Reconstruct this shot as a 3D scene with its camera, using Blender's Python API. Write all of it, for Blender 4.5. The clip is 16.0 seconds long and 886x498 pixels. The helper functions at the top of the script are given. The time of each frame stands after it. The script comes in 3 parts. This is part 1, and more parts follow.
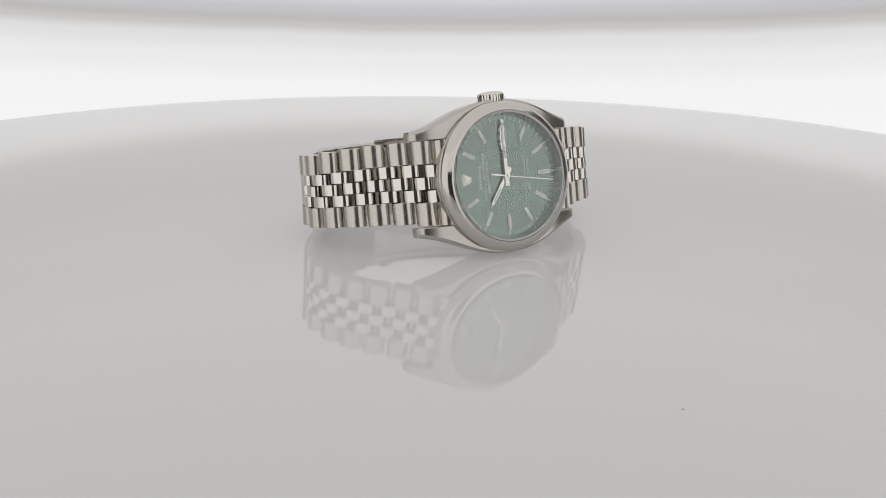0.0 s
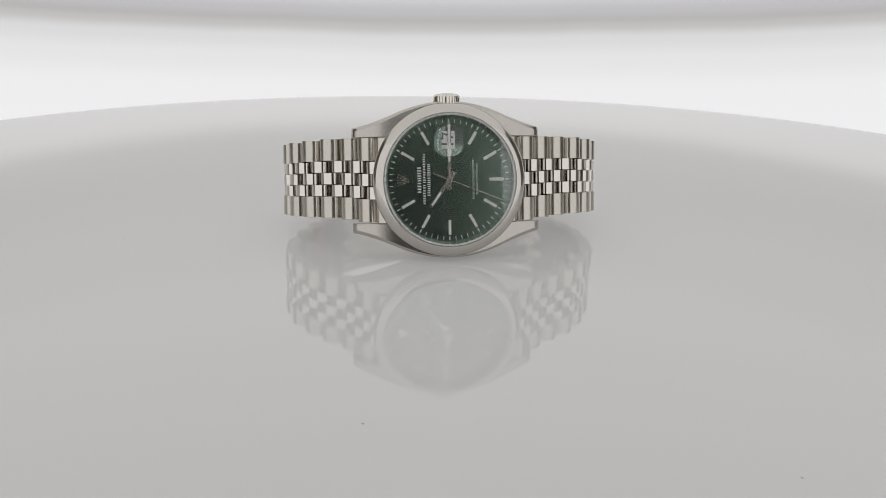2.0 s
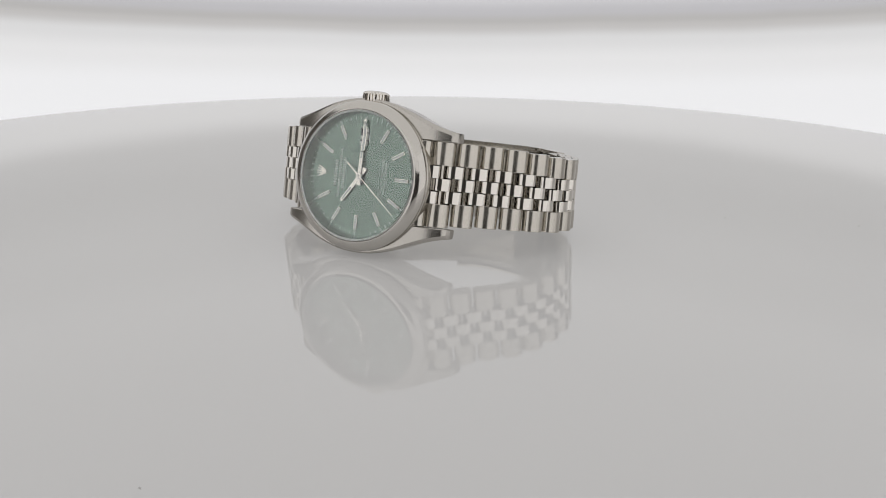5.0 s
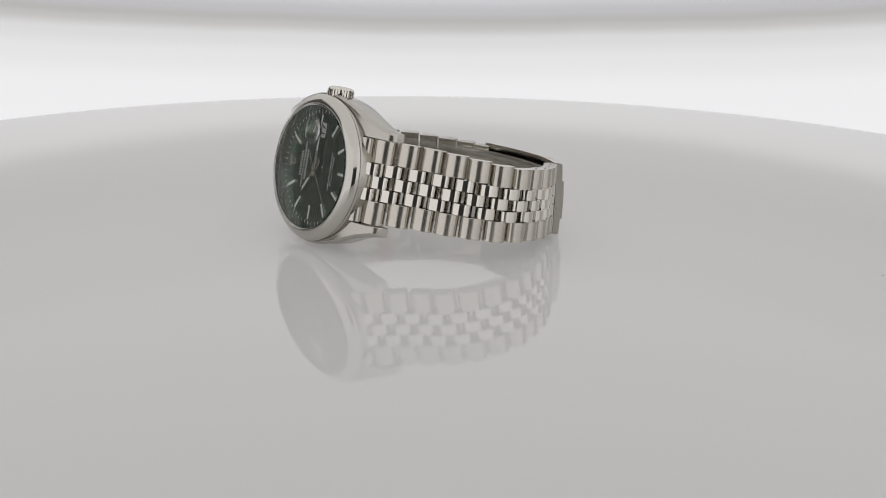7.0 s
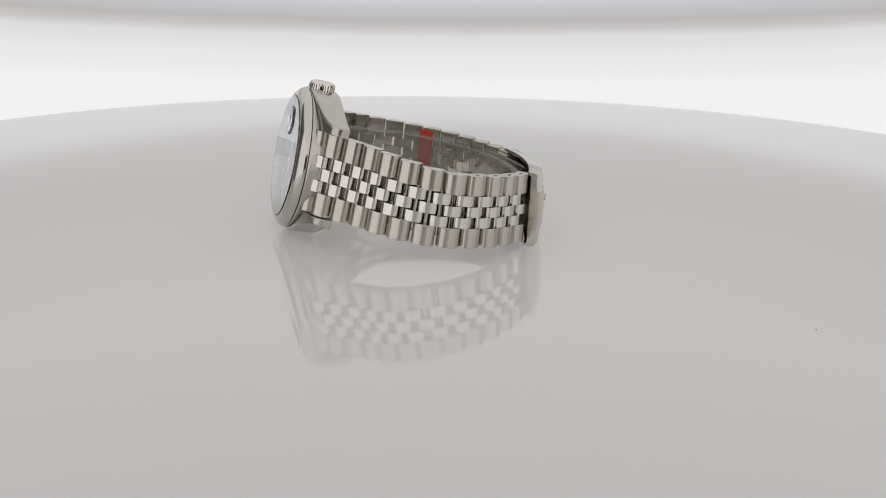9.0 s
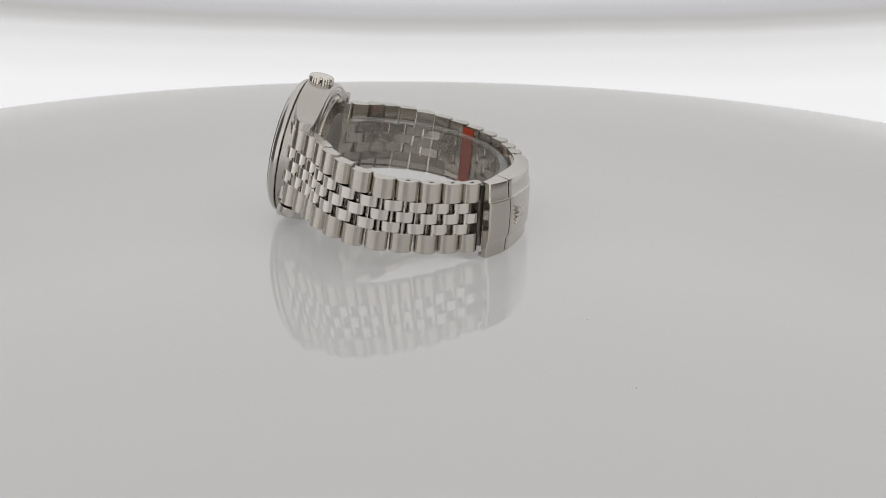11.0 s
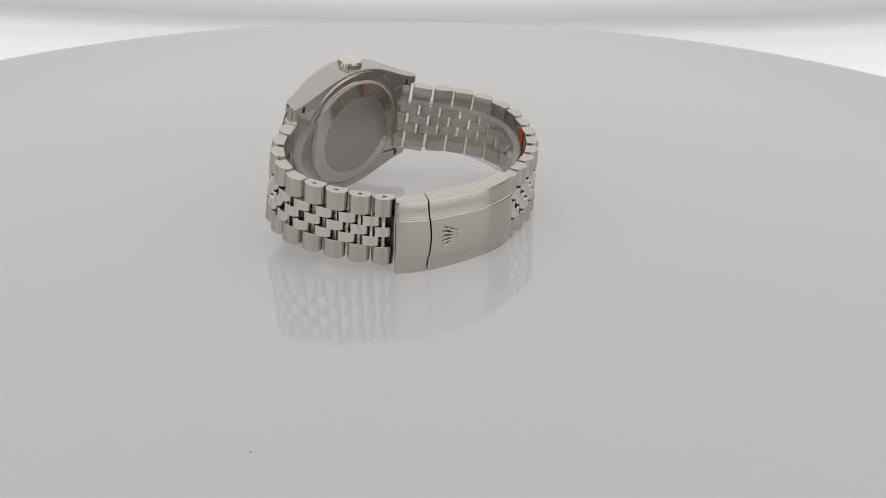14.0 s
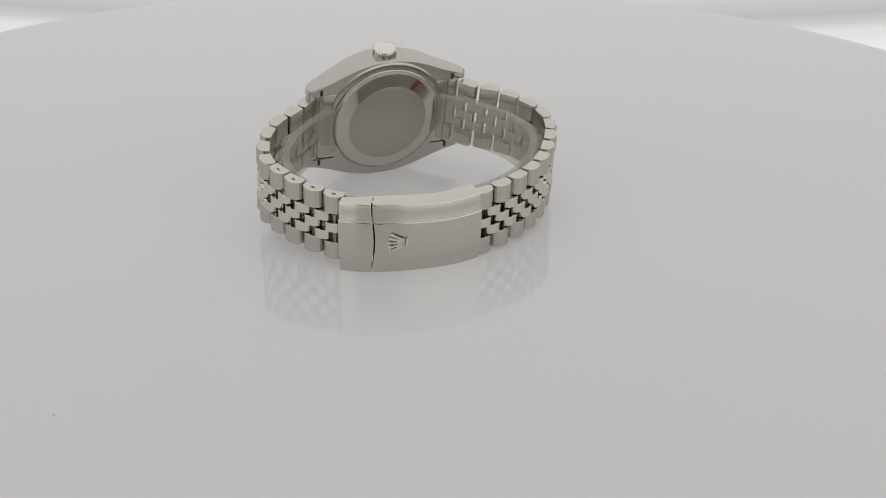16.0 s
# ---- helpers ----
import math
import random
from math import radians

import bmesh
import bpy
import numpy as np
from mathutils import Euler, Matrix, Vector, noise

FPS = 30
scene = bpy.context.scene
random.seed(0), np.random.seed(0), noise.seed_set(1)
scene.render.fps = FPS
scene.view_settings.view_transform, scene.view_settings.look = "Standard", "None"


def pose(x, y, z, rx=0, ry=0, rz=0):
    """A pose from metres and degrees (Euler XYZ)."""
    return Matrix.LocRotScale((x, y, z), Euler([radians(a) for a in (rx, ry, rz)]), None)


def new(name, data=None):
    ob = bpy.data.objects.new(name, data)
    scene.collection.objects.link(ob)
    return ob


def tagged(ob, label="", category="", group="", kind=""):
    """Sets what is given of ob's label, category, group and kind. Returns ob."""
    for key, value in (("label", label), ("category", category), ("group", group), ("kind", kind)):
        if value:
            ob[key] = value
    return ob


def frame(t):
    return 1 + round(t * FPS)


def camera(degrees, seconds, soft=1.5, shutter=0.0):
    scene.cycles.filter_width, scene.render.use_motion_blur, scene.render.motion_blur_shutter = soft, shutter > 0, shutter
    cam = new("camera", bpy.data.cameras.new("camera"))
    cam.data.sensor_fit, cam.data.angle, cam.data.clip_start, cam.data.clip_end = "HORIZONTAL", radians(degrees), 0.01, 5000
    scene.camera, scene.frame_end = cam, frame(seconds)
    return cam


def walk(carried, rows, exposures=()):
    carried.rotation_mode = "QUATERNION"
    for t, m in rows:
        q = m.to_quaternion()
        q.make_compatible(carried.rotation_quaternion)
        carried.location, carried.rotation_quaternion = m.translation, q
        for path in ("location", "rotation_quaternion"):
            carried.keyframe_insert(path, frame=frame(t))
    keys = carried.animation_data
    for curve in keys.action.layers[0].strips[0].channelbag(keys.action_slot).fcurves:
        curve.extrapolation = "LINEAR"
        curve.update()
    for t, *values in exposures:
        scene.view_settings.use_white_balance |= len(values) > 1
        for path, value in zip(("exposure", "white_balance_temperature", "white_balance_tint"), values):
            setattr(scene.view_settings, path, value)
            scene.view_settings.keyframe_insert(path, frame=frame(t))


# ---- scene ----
# ---- camera: stands still, looking down on the turntable ----
cam = camera(40.35, 16.0, soft=0.9)
EYE = pose(0, -0.310, 0.07965, 0, 0, -0.77) @ pose(0, 0, 0, 90 - 15.745, 0, 0) @ pose(0, 0, 0, 0, 0, 0.741)
walk(cam, [(0.0, EYE), (16.0, EYE)], exposures=[(0.0, 0.0), (2.5, -0.09), (7.0, -0.08), (9.0, -0.03), (12.5, -0.02), (16.0, 0.03)])
cam.data.dof.use_dof = True
cam.data.dof.focus_distance = 0.276
cam.data.dof.aperture_fstop = 54.0

# ---- world: the dim room outside the light booth ----
world = bpy.data.worlds.new("room")
scene.world = world
world.use_nodes = True
world.node_tree.nodes["Background"].inputs[0].default_value = (0.20, 0.19, 0.18, 1)
world.node_tree.nodes["Background"].inputs[1].default_value = 0.35

PANEL_BACK, PANEL_LEFT, PANEL_RIGHT, PANEL_TOP = 1.0, 0.85, 0.85, 0.74
PLATE_GLOW = 0.205  # plate emission standing in for light inferred from below
MM = 0.001
# curve of the backdrop's painted dim band, fitted to the camera's view
BAND_CURVE = (0.203, 0.0035, 0.0028)


# ---- materials ----
def material(name, color, rough=0.5, metal=0.0, **more):
    m = bpy.data.materials.new(name)
    m.use_nodes = True
    b = m.node_tree.nodes["Principled BSDF"]
    b.inputs["Base Color"].default_value = (*color, 1)
    b.inputs["Roughness"].default_value = rough
    b.inputs["Metallic"].default_value = metal
    for key, value in more.items():
        b.inputs[key.replace("_", " ")].default_value = value
    return m


def nodes_of(m):
    return m.node_tree.nodes, m.node_tree.links, m.node_tree.nodes["Principled BSDF"]


def grain(m, stretch, scale, rough_lo, rough_hi, bump=0.0, tone=0.0):
    """Brushed or worn grain: stretched noise drives roughness, relief and a slight change of tone."""
    n, l, b = nodes_of(m)
    co = n.new("ShaderNodeTexCoord")
    mp = n.new("ShaderNodeMapping")
    mp.inputs["Scale"].default_value = stretch
    no = n.new("ShaderNodeTexNoise")
    no.inputs["Scale"].default_value = scale
    no.inputs["Detail"].default_value = 4
    l.new(co.outputs["Object"], mp.inputs["Vector"])
    l.new(mp.outputs["Vector"], no.inputs["Vector"])
    mr = n.new("ShaderNodeMapRange")
    mr.inputs["To Min"].default_value, mr.inputs["To Max"].default_value = rough_lo, rough_hi
    mr.inputs["From Min"].default_value, mr.inputs["From Max"].default_value = 0.3, 0.7
    l.new(no.outputs["Fac"], mr.inputs["Value"])
    l.new(mr.outputs["Result"], b.inputs["Roughness"])
    if bump:
        bp = n.new("ShaderNodeBump")
        bp.inputs["Strength"].default_value = bump
        bp.inputs["Distance"].default_value = 0.00005
        l.new(no.outputs["Fac"], bp.inputs["Height"])
        l.new(bp.outputs["Normal"], b.inputs["Normal"])
    if tone:
        c = b.inputs["Base Color"].default_value[:3]
        mx = n.new("ShaderNodeMix")
        mx.data_type = "RGBA"
        big = n.new("ShaderNodeTexNoise")
        big.inputs["Scale"].default_value = scale * 0.08
        l.new(co.outputs["Object"], big.inputs["Vector"])
        mx.inputs["A"].default_value = (*[x * (1 - tone) for x in c], 1)
        mx.inputs["B"].default_value = (*[min(1, x * (1 + tone)) for x in c], 1)
        l.new(big.outputs["Fac"], mx.inputs["Factor"])
        l.new(mx.outputs["Result"], b.inputs["Base Color"])
    return m


STEEL = (0.57, 0.543, 0.495)
m_brushed = grain(material("brushed_steel", (0.575, 0.545, 0.492), 0.3, 1.0), (1, 0.05, 1), 14000, 0.17, 0.23, 0.05, 0.03)
m_brushed_x = grain(material("brushed_steel_lengthwise", (0.60, 0.573, 0.52), 0.3, 1.0), (0.05, 1, 1), 14000, 0.15, 0.23, 0.05, 0.03)
m_polished = grain(material("polished_steel", (0.73, 0.70, 0.65), 0.08, 1.0), (1, 1, 1), 700, 0.05, 0.10)
m_case = grain(material("case_steel", (0.50, 0.478, 0.44), 0.25, 1.0), (1, 1, 1), 350, 0.20, 0.23, 0, 0.03)
m_bezel = grain(material("bezel_steel", (0.58, 0.557, 0.518), 0.15, 1.0), (1, 1, 1), 1500, 0.08, 0.12, 0, 0.03)
m_mirror_steel = material("mirror_polished_steel", (0.57, 0.545, 0.50), 0.1, 1.0)
m_matte_steel = grain(material("matte_disc_steel", (0.45, 0.433, 0.395), 0.4, 1.0), (1, 0.05, 1), 14000, 0.36, 0.46, 0.05, 0.03)
m_pin = material("pin_steel", (0.50, 0.475, 0.435), 0.2, 1.0)
m_gold = material("white_gold", (0.80, 0.76, 0.69), 0.16, 1.0)
m_lume = grain(material("luminous_paste", (0.78, 0.79, 0.76), 0.6), (1, 1, 1), 3000, 0.5, 0.7)
m_print = material("printed_silver", (0.84, 0.85, 0.83), 0.5)
m_date = material("date_disc_white", (0.82, 0.82, 0.80), 0.5)
m_black = material("black_ink", (0.015, 0.015, 0.018), 0.5)
m_red = grain(material("red_film", (0.46, 0.055, 0.022), 0.35), (1, 1, 1), 600, 0.3, 0.45, 0, 0.08)
m_edge_glint = material("pale_edge_glint", (0.75, 0.75, 0.73), 0.4)
m_ring = material("polished_ring_steel", (0.47, 0.46, 0.44), 0.1, 1.0)
m_embossed = material("embossed_steel", (0.76, 0.73, 0.68), 0.34, 1.0)
m_slot_shade = material("slot_shade", (0.02, 0.02, 0.02), 0.6)
m_speck = material("grey_dust", (0.22, 0.21, 0.20), 0.9)


def dial_material():
    """Sunray-brushed green lacquer: fine radial strokes of slightly varied tone."""
    m = material("sunray_green_dial", (0.175, 0.238, 0.196), 0.17, 0.96, Coat_Weight=0.3, Coat_Roughness=0.05, Coat_IOR=1.5)
    n, l, b = nodes_of(m)
    co = n.new("ShaderNodeTexCoord")
    sep = n.new("ShaderNodeSeparateXYZ")
    l.new(co.outputs["Object"], sep.inputs[0])
    at = n.new("ShaderNodeMath")
    at.operation = "ARCTAN2"
    l.new(sep.outputs["Y"], at.inputs[0])
    l.new(sep.outputs["X"], at.inputs[1])
    no = n.new("ShaderNodeTexNoise")
    no.noise_dimensions = "1D"
    no.inputs["Scale"].default_value = 40
    no.inputs["Detail"].default_value = 3
    l.new(at.outputs[0], no.inputs["W"])
    mx = n.new("ShaderNodeMix")
    mx.data_type = "RGBA"
    c = b.inputs["Base Color"].default_value[:3]
    mx.inputs["A"].default_value = (*[x * 0.86 for x in c], 1)
    mx.inputs["B"].default_value = (*[x * 1.14 for x in c], 1)
    l.new(no.outputs["Fac"], mx.inputs["Factor"])
    l.new(mx.outputs["Result"], b.inputs["Base Color"])
    return m


m_dial = dial_material()


def clear_material(name, tint, gloss_rough, milky=0.0):
    """A clear sheet: light passes straight through, the surface mirrors by its index."""
    m = bpy.data.materials.new(name)
    m.use_nodes = True
    n, l = m.node_tree.nodes, m.node_tree.links
    n.remove(n["Principled BSDF"])
    out = n["Material Output"]
    tr = n.new("ShaderNodeBsdfTransparent")
    tr.inputs["Color"].default_value = (*tint, 1)
    gl = n.new("ShaderNodeBsdfGlossy")
    gl.inputs["Roughness"].default_value = gloss_rough
    fr = n.new("ShaderNodeLayerWeight")
    fr.inputs["Blend"].default_value = 0.05
    mix = n.new("ShaderNodeMixShader")
    base = tr
    if milky:
        df = n.new("ShaderNodeBsdfDiffuse")
        df.inputs["Color"].default_value = (0.52, 0.52, 0.51, 1)
        mk = n.new("ShaderNodeMixShader")
        mk.inputs[0].default_value = milky
        l.new(tr.outputs[0], mk.inputs[1])
        l.new(df.outputs[0], mk.inputs[2])
        base = mk
    l.new(fr.outputs[0], mix.inputs[0])
    l.new(base.outputs[0], mix.inputs[1])
    l.new(gl.outputs[0], mix.inputs[2])
    l.new(mix.outputs[0], out.inputs["Surface"])
    return m


m_crystal = material("sapphire_crystal", (0.97, 0.98, 0.98), 0.0, 0.0, Transmission_Weight=1.0, IOR=1.58)
m_rim = clear_material("frosted_plastic_rim", (0.94, 0.93, 0.91), 0.2, 0.27)
m_plastic = clear_material("clear_plastic", (0.93, 0.92, 0.90), 0.12, 0.13)


def glow_material(name, color, strength):
    m = material(name, (0.15, 0.15, 0.15), 0.9, 0.0, Specular_IOR_Level=0.0)
    b = m.node_tree.nodes["Principled BSDF"]
    b.inputs["Emission Color"].default_value = (*color, 1)
    b.inputs["Emission Strength"].default_value = strength
    return m


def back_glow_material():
    """The glowing backdrop, shade painted into its emission: brightest low down, dimmer towards a bowed band and uneven
    above it.
    """
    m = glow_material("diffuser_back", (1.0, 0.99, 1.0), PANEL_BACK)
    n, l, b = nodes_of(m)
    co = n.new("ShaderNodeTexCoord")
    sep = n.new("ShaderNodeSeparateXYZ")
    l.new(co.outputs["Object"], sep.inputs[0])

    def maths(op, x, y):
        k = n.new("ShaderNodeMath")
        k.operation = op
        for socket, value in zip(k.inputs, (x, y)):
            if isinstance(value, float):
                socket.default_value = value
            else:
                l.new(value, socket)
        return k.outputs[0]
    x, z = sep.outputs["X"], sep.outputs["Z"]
    fit_offset = maths("ADD", maths("MULTIPLY", maths("MULTIPLY", x, x), BAND_CURVE[0]), maths("ADD", maths("MULTIPLY", x, BAND_CURVE[1]), BAND_CURVE[2]))
    d = maths("SUBTRACT", z, fit_offset)
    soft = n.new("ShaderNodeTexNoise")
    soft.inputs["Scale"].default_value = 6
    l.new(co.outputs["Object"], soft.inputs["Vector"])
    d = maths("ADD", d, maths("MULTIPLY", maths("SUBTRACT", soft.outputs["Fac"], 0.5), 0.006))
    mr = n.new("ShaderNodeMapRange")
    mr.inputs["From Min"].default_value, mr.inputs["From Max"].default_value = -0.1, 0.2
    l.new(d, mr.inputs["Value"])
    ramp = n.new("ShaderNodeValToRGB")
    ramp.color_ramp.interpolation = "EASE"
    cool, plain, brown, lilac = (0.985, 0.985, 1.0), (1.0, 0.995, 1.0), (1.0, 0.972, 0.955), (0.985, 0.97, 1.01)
    # light and shade by height; stops above the band suit the plate's reflections
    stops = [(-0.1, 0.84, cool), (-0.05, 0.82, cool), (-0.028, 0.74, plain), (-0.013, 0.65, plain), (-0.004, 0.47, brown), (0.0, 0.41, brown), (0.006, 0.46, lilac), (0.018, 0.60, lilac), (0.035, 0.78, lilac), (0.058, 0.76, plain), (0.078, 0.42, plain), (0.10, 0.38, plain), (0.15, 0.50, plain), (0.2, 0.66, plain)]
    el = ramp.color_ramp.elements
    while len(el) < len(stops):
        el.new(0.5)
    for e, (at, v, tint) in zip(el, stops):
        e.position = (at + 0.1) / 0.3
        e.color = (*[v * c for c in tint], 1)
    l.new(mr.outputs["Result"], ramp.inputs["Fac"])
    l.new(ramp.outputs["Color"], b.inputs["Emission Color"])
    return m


# the plate itself emits, to lift the shade under the watch; no lamp beneath
m_acrylic = grain(material("white_acrylic_glowing", (0.33, 0.326, 0.322), 0.03, IOR=1.42, Emission_Color=(1.0, 0.985, 0.975, 1), Emission_Strength=PLATE_GLOW), (1, 1, 1), 30, 0.003, 0.006, 0, 0.01)
m_booth = grain(material("booth_white", (0.78, 0.78, 0.78), 0.6), (1, 1, 1), 40, 0.5, 0.7, 0, 0.02)
m_room = grain(material("dark_room_cloth", (0.05, 0.047, 0.043), 0.8), (1, 1, 1), 60, 0.7, 0.9, 0, 0.1)
m_shell = grain(material("grey_cloth", (0.19, 0.178, 0.163), 0.8), (1, 1, 1), 60, 0.7, 0.9, 0, 0.1)


# ---- mesh helpers (lengths in millimetres for the watch) ----
def mesh_object(name, bm, mat, parent=None, label="", smooth=True, angle=40):
    bmesh.ops.recalc_face_normals(bm, faces=bm.faces)
    for f in bm.faces:
        f.smooth = smooth
    if smooth:
        for e in bm.edges:
            if len(e.link_faces) == 2 and e.calc_face_angle(0) > radians(angle):
                e.smooth = False
    me = bpy.data.meshes.new(name)
    bm.to_mesh(me)
    bm.free()
    me.materials.append(mat)
    ob = new(name, me)
    if parent:
        ob.parent = parent
    if label:
        ob["label"] = label
    return ob


part = mesh_object


def lathe(bm, profile, steps=96, unit=MM, closed=False):
    """Turns (radius, height) pairs round the z axis."""
    rings = []
    for r, z in profile:
        if r < 1e-6:
            rings.append([bm.verts.new((0, 0, z * unit))])
        else:
            rings.append([bm.verts.new((r * unit * math.cos(2 * math.pi * k / steps), r * unit * math.sin(2 * math.pi * k / steps), z * unit)) for k in range(steps)])
    pairs = list(zip(rings, rings[1:]))
    if closed:
        pairs.append((rings[-1], rings[0]))
    for a, b in pairs:
        for k in range(steps):
            j = (k + 1) % steps
            if len(a) == 1 and len(b) > 1:
                bm.faces.new((a[0], b[k], b[j]))
            elif len(b) == 1 and len(a) > 1:
                bm.faces.new((a[k], b[0], a[j]))
            elif len(a) > 1:
                bm.faces.new((a[k], b[k], b[j], a[j]))
    return bm


def loft(bm, sections, caps=True, unit=MM):
    """Joins closed loops of points with equal counts."""
    rings = [[bm.verts.new([c * unit for c in p]) for p in s] for s in sections]
    for a, b in zip(rings, rings[1:]):
        for k in range(len(a)):
            j = (k + 1) % len(a)
            bm.faces.new((a[k], b[k], b[j], a[j]))
    if caps:
        bm.faces.new(rings[0])
        bm.faces.new(rings[-1])
    return bm


def prism(bm, outline, z0, z1, bevel=0.0, unit=MM, at=None):
    """An outline in the plane, raised from z0 to z1, its upper rim drawn in by the bevel."""
    cx = sum(p[0] for p in outline) / len(outline)
    cy = sum(p[1] for p in outline) / len(outline)

    def ring(z, inset):
        out = []
        for x, y in outline:
            d = math.hypot(x - cx, y - cy)
            s = max(0.1, 1 - inset / d) if d else 1
            q = Vector((cx + (x - cx) * s, cy + (y - cy) * s, z))
            out.append(at @ q if at else q)
        return out
    rows = [ring(z0, 0), ring(z1 - bevel, 0), ring(z1, bevel)] if bevel else [ring(z0, 0), ring(z1, 0)]
    return loft(bm, rows, True, unit)


def tube(bm, a, b, r, n=10, unit=MM):
    a, b = Vector(a), Vector(b)
    q = (b - a).to_track_quat("Z", "Y")
    rows = []
    for p in (a, b):
        rows.append([p + q @ Vector((r * math.cos(2 * math.pi * k / n), r * math.sin(2 * math.pi * k / n), 0)) for k in range(n)])
    return loft(bm, rows, True, unit)


def spline(points, n=24):
    out = []
    pts = [Vector(p) for p in points]
    pts = [pts[0] * 2 - pts[1]] + pts + [pts[-1] * 2 - pts[-2]]
    for a, b, c, d in zip(pts, pts[1:], pts[2:], pts[3:]):
        for k in range(n):
            t = k / n
            out.append(0.5 * ((2 * b) + (c - a) * t + (2 * a - 5 * b + 4 * c - d) * t * t + (3 * b - a - 3 * c + d) * t ** 3))
    out.append(pts[-2])
    return out


def box_outline(x, y, w, h, turn=0.0):
    c, s = math.cos(turn), math.sin(turn)
    return [(x + c * a - s * b, y + s * a + c * b) for a, b in ((-w / 2, -h / 2), (w / 2, -h / 2), (w / 2, h / 2), (-w / 2, h / 2))]


# ---- the light booth ----
BOOTH_R, FLOOR_Z, TOP_Z = 0.56, -0.16, 0.42


def arc_point(az, r, z):
    """az in degrees from the camera's side, growing towards the camera's left."""
    a = radians(az)
    return Vector((-r * math.sin(a), -r * math.cos(a), z))


def arc_wall(name, a0, a1, z0, z1, r, thick, mat, parent=None, label="", steps=24):
    bm = bmesh.new()
    rows = []
    for k in range(steps + 1):
        az = a0 + (a1 - a0) * k / steps
        rows.append([arc_point(az, rr, z) for rr, z in ((r, z0), (r + thick, z0), (r + thick, z1), (r, z1))])
    loft(bm, rows, True, 1.0)
    return mesh_object(name, bm, mat, parent, label)


def light_booth():
    bm = bmesh.new()
    lathe(bm, [(0, FLOOR_Z), (0.75, FLOOR_Z), (0.75, FLOOR_Z - 0.02), (0, FLOOR_Z - 0.02)], 64, 1.0)
    tagged(mesh_object("floor", bm, m_booth), "matte white floor of the light booth", "floor", kind="structure")
    bm = bmesh.new()
    lathe(bm, [(0, TOP_Z), (0.75, TOP_Z), (0.75, TOP_Z + 0.02), (0, TOP_Z + 0.02)], 64, 1.0)
    tagged(mesh_object("ceiling", bm, m_booth), "white ceiling of the light booth", "ceiling", kind="structure")
    # unseen walls, their tones set for what dial and links mirror between panels
    shell = arc_wall("wall_outer", 40, 320, FLOOR_Z, TOP_Z, 0.72, 0.02, m_shell, steps=72)
    tagged(shell, "unseen grey cloth wall added round the sides and back for reflections", "wall", kind="structure")
    shell = arc_wall("wall_front", -40, 40, FLOOR_Z, TOP_Z, 0.72, 0.02, m_room, steps=24)
    tagged(shell, "unseen dark cloth wall added behind the camera opening for reflections", "wall", kind="structure")

    def panel(name, a0, a1, z0, z1, strength, label):
        ob = new(name)
        tagged(ob, label, "light panel", "light panels of the booth")
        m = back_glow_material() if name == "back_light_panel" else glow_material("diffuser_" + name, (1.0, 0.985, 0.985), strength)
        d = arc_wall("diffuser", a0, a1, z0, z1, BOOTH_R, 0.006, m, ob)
        arc_wall("frame", a0 - 0.6, a1 + 0.6, z0, z0 + 0.004, BOOTH_R - 0.004, 0.02, m_booth, ob)
        return ob
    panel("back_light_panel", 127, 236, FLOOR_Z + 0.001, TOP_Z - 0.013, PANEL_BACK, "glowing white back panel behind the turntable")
    panel("side_light_panel", 17, 84, FLOOR_Z + 0.001, TOP_Z - 0.013, PANEL_LEFT, "tall glowing white side panel of the booth")
    panel("side_light_panel", 276, 343, FLOOR_Z + 0.001, TOP_Z - 0.013, PANEL_RIGHT, "tall glowing white side panel of the booth")
    # unseen panel and board added before the watch to brighten its steel
    panel("front_fill_panel", -16.4, 16.4, 0.19, TOP_Z - 0.013, 0.8, "unseen glowing fill panel added above the camera opening")
    low = arc_wall("front_fill_board", -16.3, 16.3, FLOOR_Z + 0.001, -0.04, BOOTH_R, 0.008, m_booth)
    tagged(low, "unseen white fill board added below the camera opening", "wall", kind="structure")
    # ceiling panel
    top = new("ceiling_light")
    tagged(top, "round glowing light panel under the booth ceiling", "ceiling light")
    bm = bmesh.new()
    lathe(bm, [(0, TOP_Z - 0.012), (0.575, TOP_Z - 0.012), (0.575, TOP_Z - 0.001)], 64, 1.0)
    part("diffuser", bm, glow_material("diffuser_top", (1.0, 0.985, 0.975), PANEL_TOP), top)
    bm = bmesh.new()
    lathe(bm, [(0.576, TOP_Z - 0.012), (0.59, TOP_Z - 0.012), (0.59, TOP_Z - 0.001), (0.576, TOP_Z - 0.001)], 64, 1.0, True)
    part("frame", bm, m_booth, top)


light_booth()


# ---- the turntable ----
TABLE_R = 0.2218
turntable = new("turntable")
tagged(turntable, "round glossy white acrylic turntable plate, turning and tilting", "turntable")


